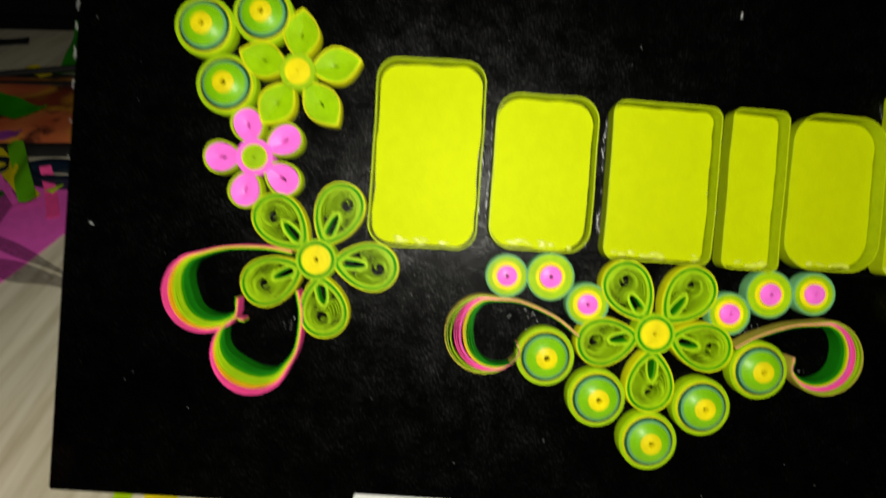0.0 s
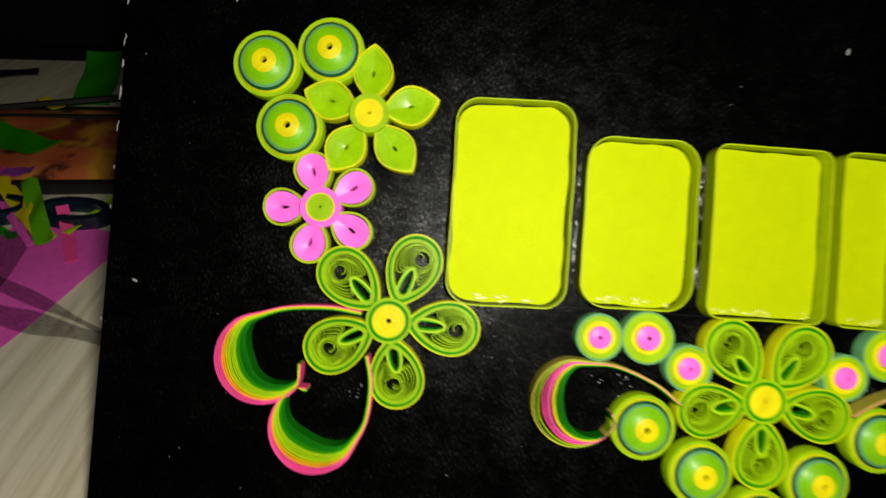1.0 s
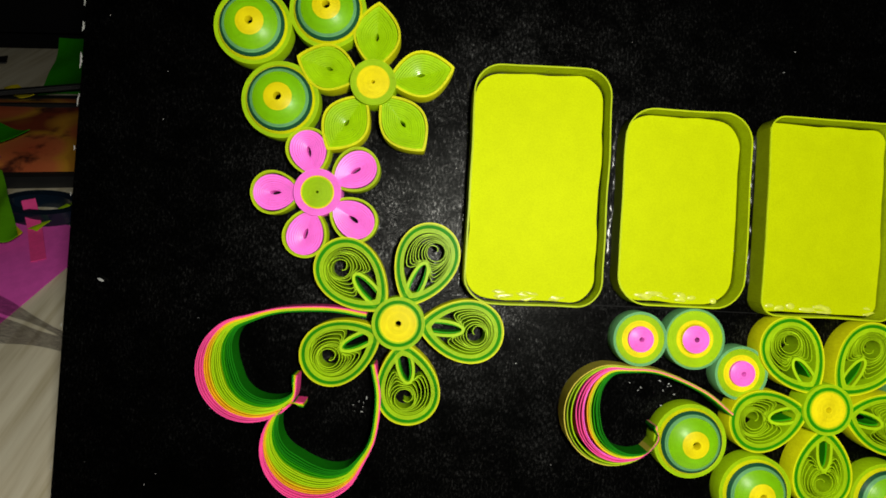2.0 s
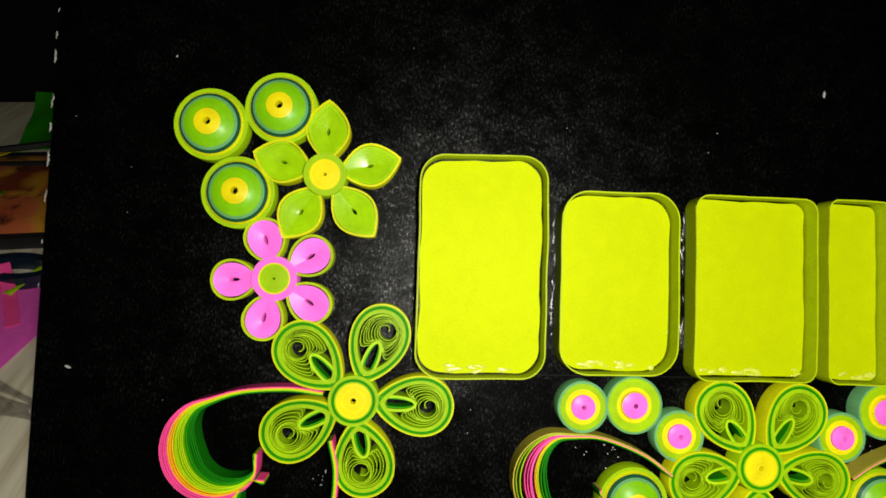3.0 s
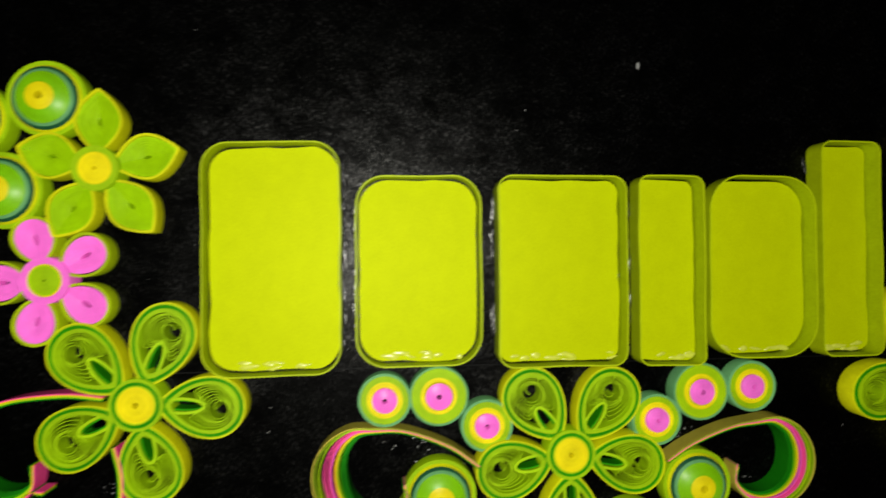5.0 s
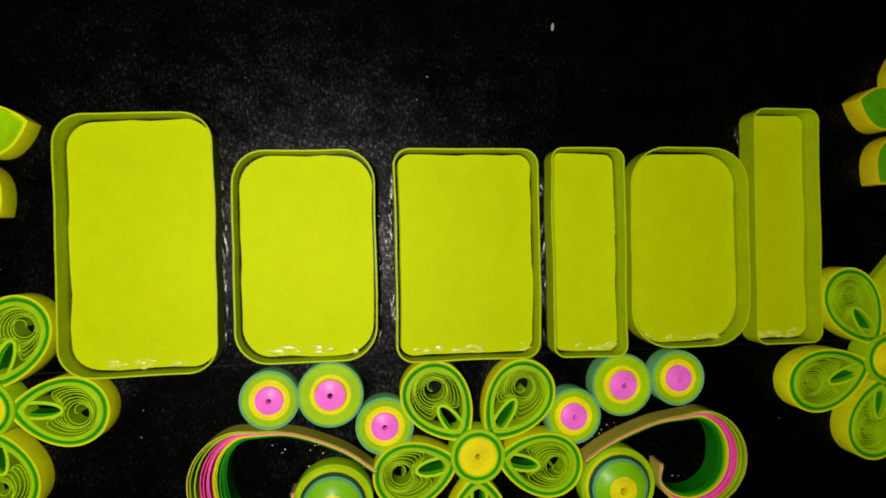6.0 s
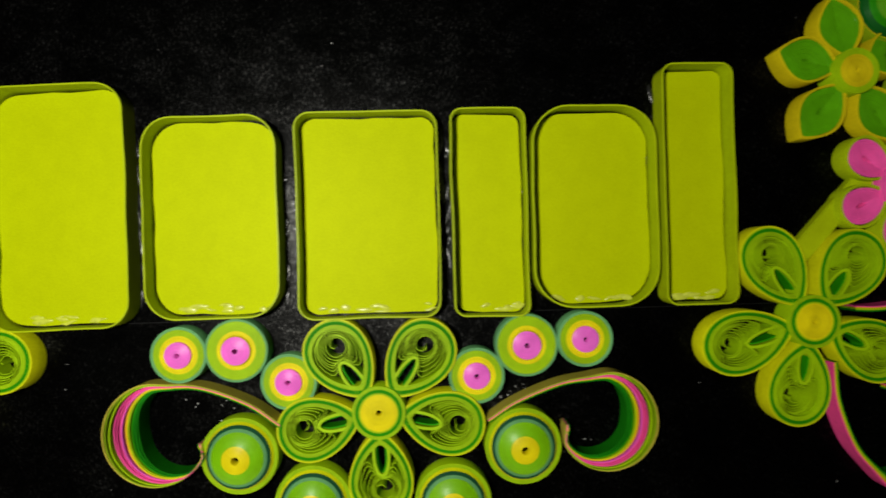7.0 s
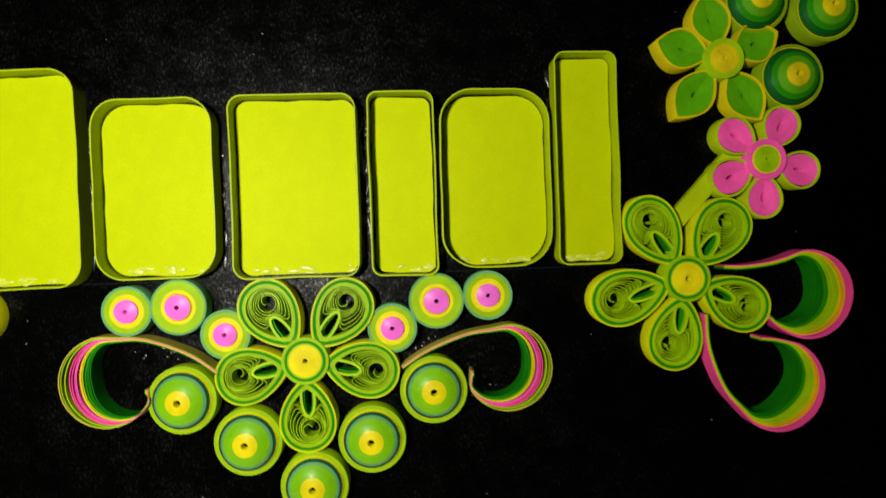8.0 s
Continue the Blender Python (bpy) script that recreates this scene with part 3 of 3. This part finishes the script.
scroll((-0.1232, 0.0775), (-0.1383, 0.0542), 0.0137, (-0.1391, 0.0606), 0.0089, -15, -240, (-0.1413, 0.0665), SUNSET, SAY)
scroll((0.1271, 0.0946), (0.1533, 0.0848), 0.0136, (0.1466, 0.0858), 0.0093, 122, -130, (0.1399, 0.0785), SUNSET, SAY)
scroll((0.1206, 0.0799), (0.1434, 0.0572), 0.0141, (0.1393, 0.0616), 0.0098, 210, 445, (0.1380, 0.0723), SUNSET, SAY)
SAY = "fanned quilled scroll of lime, pink, orange and dark green strips"
scroll((-0.0258, 0.0685), (-0.0586, 0.0667), 0.0136, (-0.0528, 0.0660), 0.0098, 75, 330, (-0.0466, 0.0642), ROSE, SAY, SPREAD)
scroll((0.0284, 0.0679), (0.0605, 0.0662), 0.0131, (0.0566, 0.0664), 0.0090, 112, -150, (0.0492, 0.0658), ROSE, SAY, SPREAD)


# ---- loose papers and clutter ----
def sheet(name, label, category, m, length, width, material, curl=0.0, wave=0.0, thick=0.0004, bow=0.0, taper=0.0):
    """A paper strip or sheet lying on the floor, its ends lifted by curl, with slight waves."""
    nx, ny, verts, faces = 24, 6, [], []
    for side in (0, 1):
        for i in range(nx + 1):
            for j in range(ny + 1):
                s, q = i / nx * 2 - 1, j / ny * 2 - 1
                z = curl * max(0.0, s) ** 2 + wave * (0.5 + 0.5 * math.sin(5 * s + 1.7 * q))
                verts.append((s * length / 2, q * width / 2 * (1 - taper * (s + 1) / 2) + bow * s * s, z + (thick if side else 0)))
    size = (nx + 1) * (ny + 1)
    for i in range(nx):
        for j in range(ny):
            a, b = i * (ny + 1) + j, (i + 1) * (ny + 1) + j
            faces += [(a, a + 1, b + 1, b), (size + a, size + b, size + b + 1, size + a + 1)]
    edge = [(i * (ny + 1), (i + 1) * (ny + 1)) for i in range(nx)] + [((i + 1) * (ny + 1) + ny, i * (ny + 1) + ny) for i in range(nx)]
    edge += [(j + 1, j) for j in range(ny)] + [(nx * (ny + 1) + j, nx * (ny + 1) + j + 1) for j in range(ny)]
    faces += [(a, b, size + b, size + a) for a, b in edge]
    ob = new(name, mesh_of(name, verts, faces, material))
    ob.matrix_basis = m
    return tagged(ob, label, category)


sheet("paper_sheet", "bright pink craft paper sheet lying on the wooden floor", "paper", pose(-0.3258, 0.1206, 0.0002, 0, 0, 77), 0.16, 0.07, MAGENTA, 0.0, 0.0015)
sheet("paper_strip", "short pink paper strip with a curled end on the pink sheet", "paper strip", pose(-0.308, 0.183, 0.0025, 0, 0, 121), 0.048, 0.0065, HOT, 0.008, 0.0)
sheet("paper_strip", "long golden yellow paper strip lying across the clutter", "paper strip", pose(-0.344, 0.2035, 0.006, 0, 0, -44), 0.086, 0.010, GOLD, 0.0, 0.003)
sheet("paper_strip", "narrow magenta paper strip beside the yellow strip", "paper strip", pose(-0.349, 0.1985, 0.005, 0, 0, -45), 0.080, 0.004, MAGENTA, 0.0, 0.002)
sheet("paper_strip", "long leaf green paper strip lying across the clutter", "paper strip", pose(-0.333, 0.1995, 0.0085, 0, 0, -55), 0.076, 0.009, MID, 0.0, 0.003)
sheet("paper_strip", "lime paper strip on the floor beside the board", "paper strip", pose(-0.306, 0.2055, 0.003, 0, 0, 75), 0.040, 0.005, LIME, 0.003, 0.001)
sheet("paper_strip", "green paper strip on the floor", "paper strip", pose(-0.362, 0.194, 0.002, 0, 0, -28), 0.058, 0.006, GREEN, 0.0, 0.002)
sheet("paper_piece", "torn dark green paper piece lying on the pouch", "paper", pose(-0.386, 0.272, 0.0150, 0, 0, -28), 0.066, 0.024, GREEN, 0.004, 0.002)
sheet("paper_piece", "dark green paper offcut behind the pouch", "paper", pose(-0.405, 0.418, 0.002, 0, 0, 108), 0.110, 0.030, GREEN, 0.01, 0.002)
sheet("paper_piece", "small yellow paper offcut behind the pouch", "paper", pose(-0.408, 0.351, 0.008, 0, 0, -42), 0.032, 0.010, GOLD, 0.002, 0.001)
sheet("paper_piece", "small purple paper offcut at the pouch's edge", "paper", pose(-0.366, 0.2385, 0.0105, 0, 0, 8), 0.018, 0.010, PURPLE, 0.002, 0.001)
sheet("paper_piece", "small pink paper offcut at the pouch's edge", "paper", pose(-0.388, 0.2370, 0.0100, 0, 0, 5), 0.026, 0.008, HOT, 0.002, 0.001)
sheet("paper_strip", "orange and pink paper strip behind the pouch", "paper strip", pose(-0.437, 0.320, 0.006, 0, 0, 30), 0.040, 0.008, ORANGE, 0.0, 0.001)
sheet("black_strap", "black woven strap lying on the floor by the sofa", "strap", pose(-0.500, 0.422, 0.0005, 0, 0, 25), 0.07, 0.018, BLACK_TRIM, 0.0, 0.001, 0.001)
sheet("paper_strip", "lime paper strip on the floor under the board's edge", "paper strip", pose(-0.1855, -0.014, 0.0002, 0, 0, 82), 0.040, 0.0065, LIME, 0.0, 0.0005)
sheet("paper_strip", "yellow paper strip on the floor under the board's edge", "paper strip", pose(-0.1685, -0.014, 0.0002, 0, 0, 95), 0.040, 0.012, GOLD, 0.0, 0.0005)
tagged(new("paper_pad", box("paper_pad", (0.09, 0.06, 0.012), WHITE, 0.0005, (-0.0550, -0.0290, 0.006))), "white paper pad on the floor before the board", "paper pad")
# three see-through dark strips that darken the pink sheet beneath them
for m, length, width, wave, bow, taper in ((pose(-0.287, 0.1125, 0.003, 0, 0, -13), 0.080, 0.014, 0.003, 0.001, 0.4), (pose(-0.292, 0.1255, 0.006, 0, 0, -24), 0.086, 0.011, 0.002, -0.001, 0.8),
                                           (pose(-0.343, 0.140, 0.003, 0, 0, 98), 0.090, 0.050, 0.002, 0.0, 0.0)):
    sheet("sheer_strip", "sheer dark strip lying in waves over the pink sheet", "ribbon", m, length, width, SHEER, 0.0, wave, 0.0002, bow, taper)


def pouch():
    ob = thing("zip_pouch", "flat pouch with red and gold floral print and black piping", "pouch", pose(-0.364, 0.2925, 0.0, 0, 0, 9))
    bm = bmesh.new()
    bmesh.ops.create_grid(bm, x_segments=36, y_segments=20, size=0.5)
    for v in bm.verts:
        x, y = v.co.x * 2, v.co.y * 2
        puff = max(0.0, (1 - x ** 4) * (1 - y ** 4)) ** 0.6
        v.co = Vector((v.co.x * 0.23, v.co.y * 0.116, 0.004 + 0.009 * puff + 0.0025 * noise.noise((x * 3, y * 3, 1)) * puff))
    low = bmesh.ops.extrude_face_region(bm, geom=bm.faces[:])
    for v in (g for g in low["geom"] if isinstance(g, bmesh.types.BMVert)):
        v.co.z = 0.0
    part("body", solid(bm, "body", PRINT), ob)
    rim = rounded_bar(0.234, 0.120, 0.012)
    part("piping", ribbon("piping", rim, 0.006, 0.0, 0.0075, BLACK_TRIM, True), ob, "black piping")
    part("zipper", box("zipper", (0.22, 0.005, 0.003), BLACK_TRIM, 0.0008, (0, 0.030, 0.0128)), ob, "black zipper tape")
    part("zip_pull", box("zip_pull", (0.006, 0.016, 0.0016), STEEL, 0.0006, (0.050, 0.022, 0.0135)), ob, "steel zip pull")
    part("wrist_strap", box("wrist_strap", (0.125, 0.006, 0.003), BLACK_TRIM, 0.001), ob, "black wrist strap", pose(-0.028, 0.0465, 0.0165, 0, 0, 17))


pouch()


def lathe(name, profile, material, n=40):
    verts = [(x, r * math.cos(2 * math.pi * i / n), r * math.sin(2 * math.pi * i / n)) for x, r in profile for i in range(n)]
    faces = [(k * n + i, k * n + (i + 1) % n, (k + 1) * n + (i + 1) % n, (k + 1) * n + i) for k in range(len(profile) - 1) for i in range(n)]
    faces += [tuple(range(n)), tuple(range(len(verts) - n, len(verts)))]
    return mesh_of(name, verts, faces, material)


def bottle():
    ob = thing("glue_bottle", "glossy red plastic bottle with a black cap lying on the floor", "bottle", pose(-0.2690, 0.031, 0.0125, 0, 0, -58))
    part("body", lathe("body", [(0, 0.006), (0.001, 0.0100), (0.005, 0.0122), (0.009, 0.0125), (0.070, 0.0125), (0.074, 0.0115), (0.076, 0.006)], RED_GLOSS), ob)
    part("cap", lathe("cap", [(-0.026, 0.005), (-0.025, 0.0065), (-0.002, 0.0085), (0.0, 0.0085)], BLACK_GLOSS), ob, "black cap")


bottle()


def scissors():
    ob = thing("scissors", "small scissors with dark blue handles among the paper scraps", "scissors", pose(-0.340, 0.2085, 0.004, 0, 0, 3))
    for sx, turn in ((-1, 8), (1, -8)):
        loop = np.stack([0.024 * sx + 0.019 * np.cos(np.arange(40) * math.pi / 20), 0.010 * np.sin(np.arange(40) * math.pi / 20)], 1)
        part("handle", ribbon("handle", loop, 0.005, -0.004, 0.004, NAVY, True), ob, "dark blue plastic handle", pose(0, 0, 0, 0, 0, turn))


scissors()


def metal_clip():
    """A bent steel clip, open at one end."""
    ob = thing("metal_clip", "small shiny steel clip lying behind the pouch", "clip", pose(-0.451, 0.331, 0.004, 0, 0, -62))
    line = [(0.012, -0.003), (-0.008, -0.004), (-0.012, 0.0), (-0.008, 0.004), (0.012, 0.003)]
    part("wire", ribbon("wire", smooth_line(line, 8), 0.0018, -0.004, 0.006, STEEL), ob)


metal_clip()
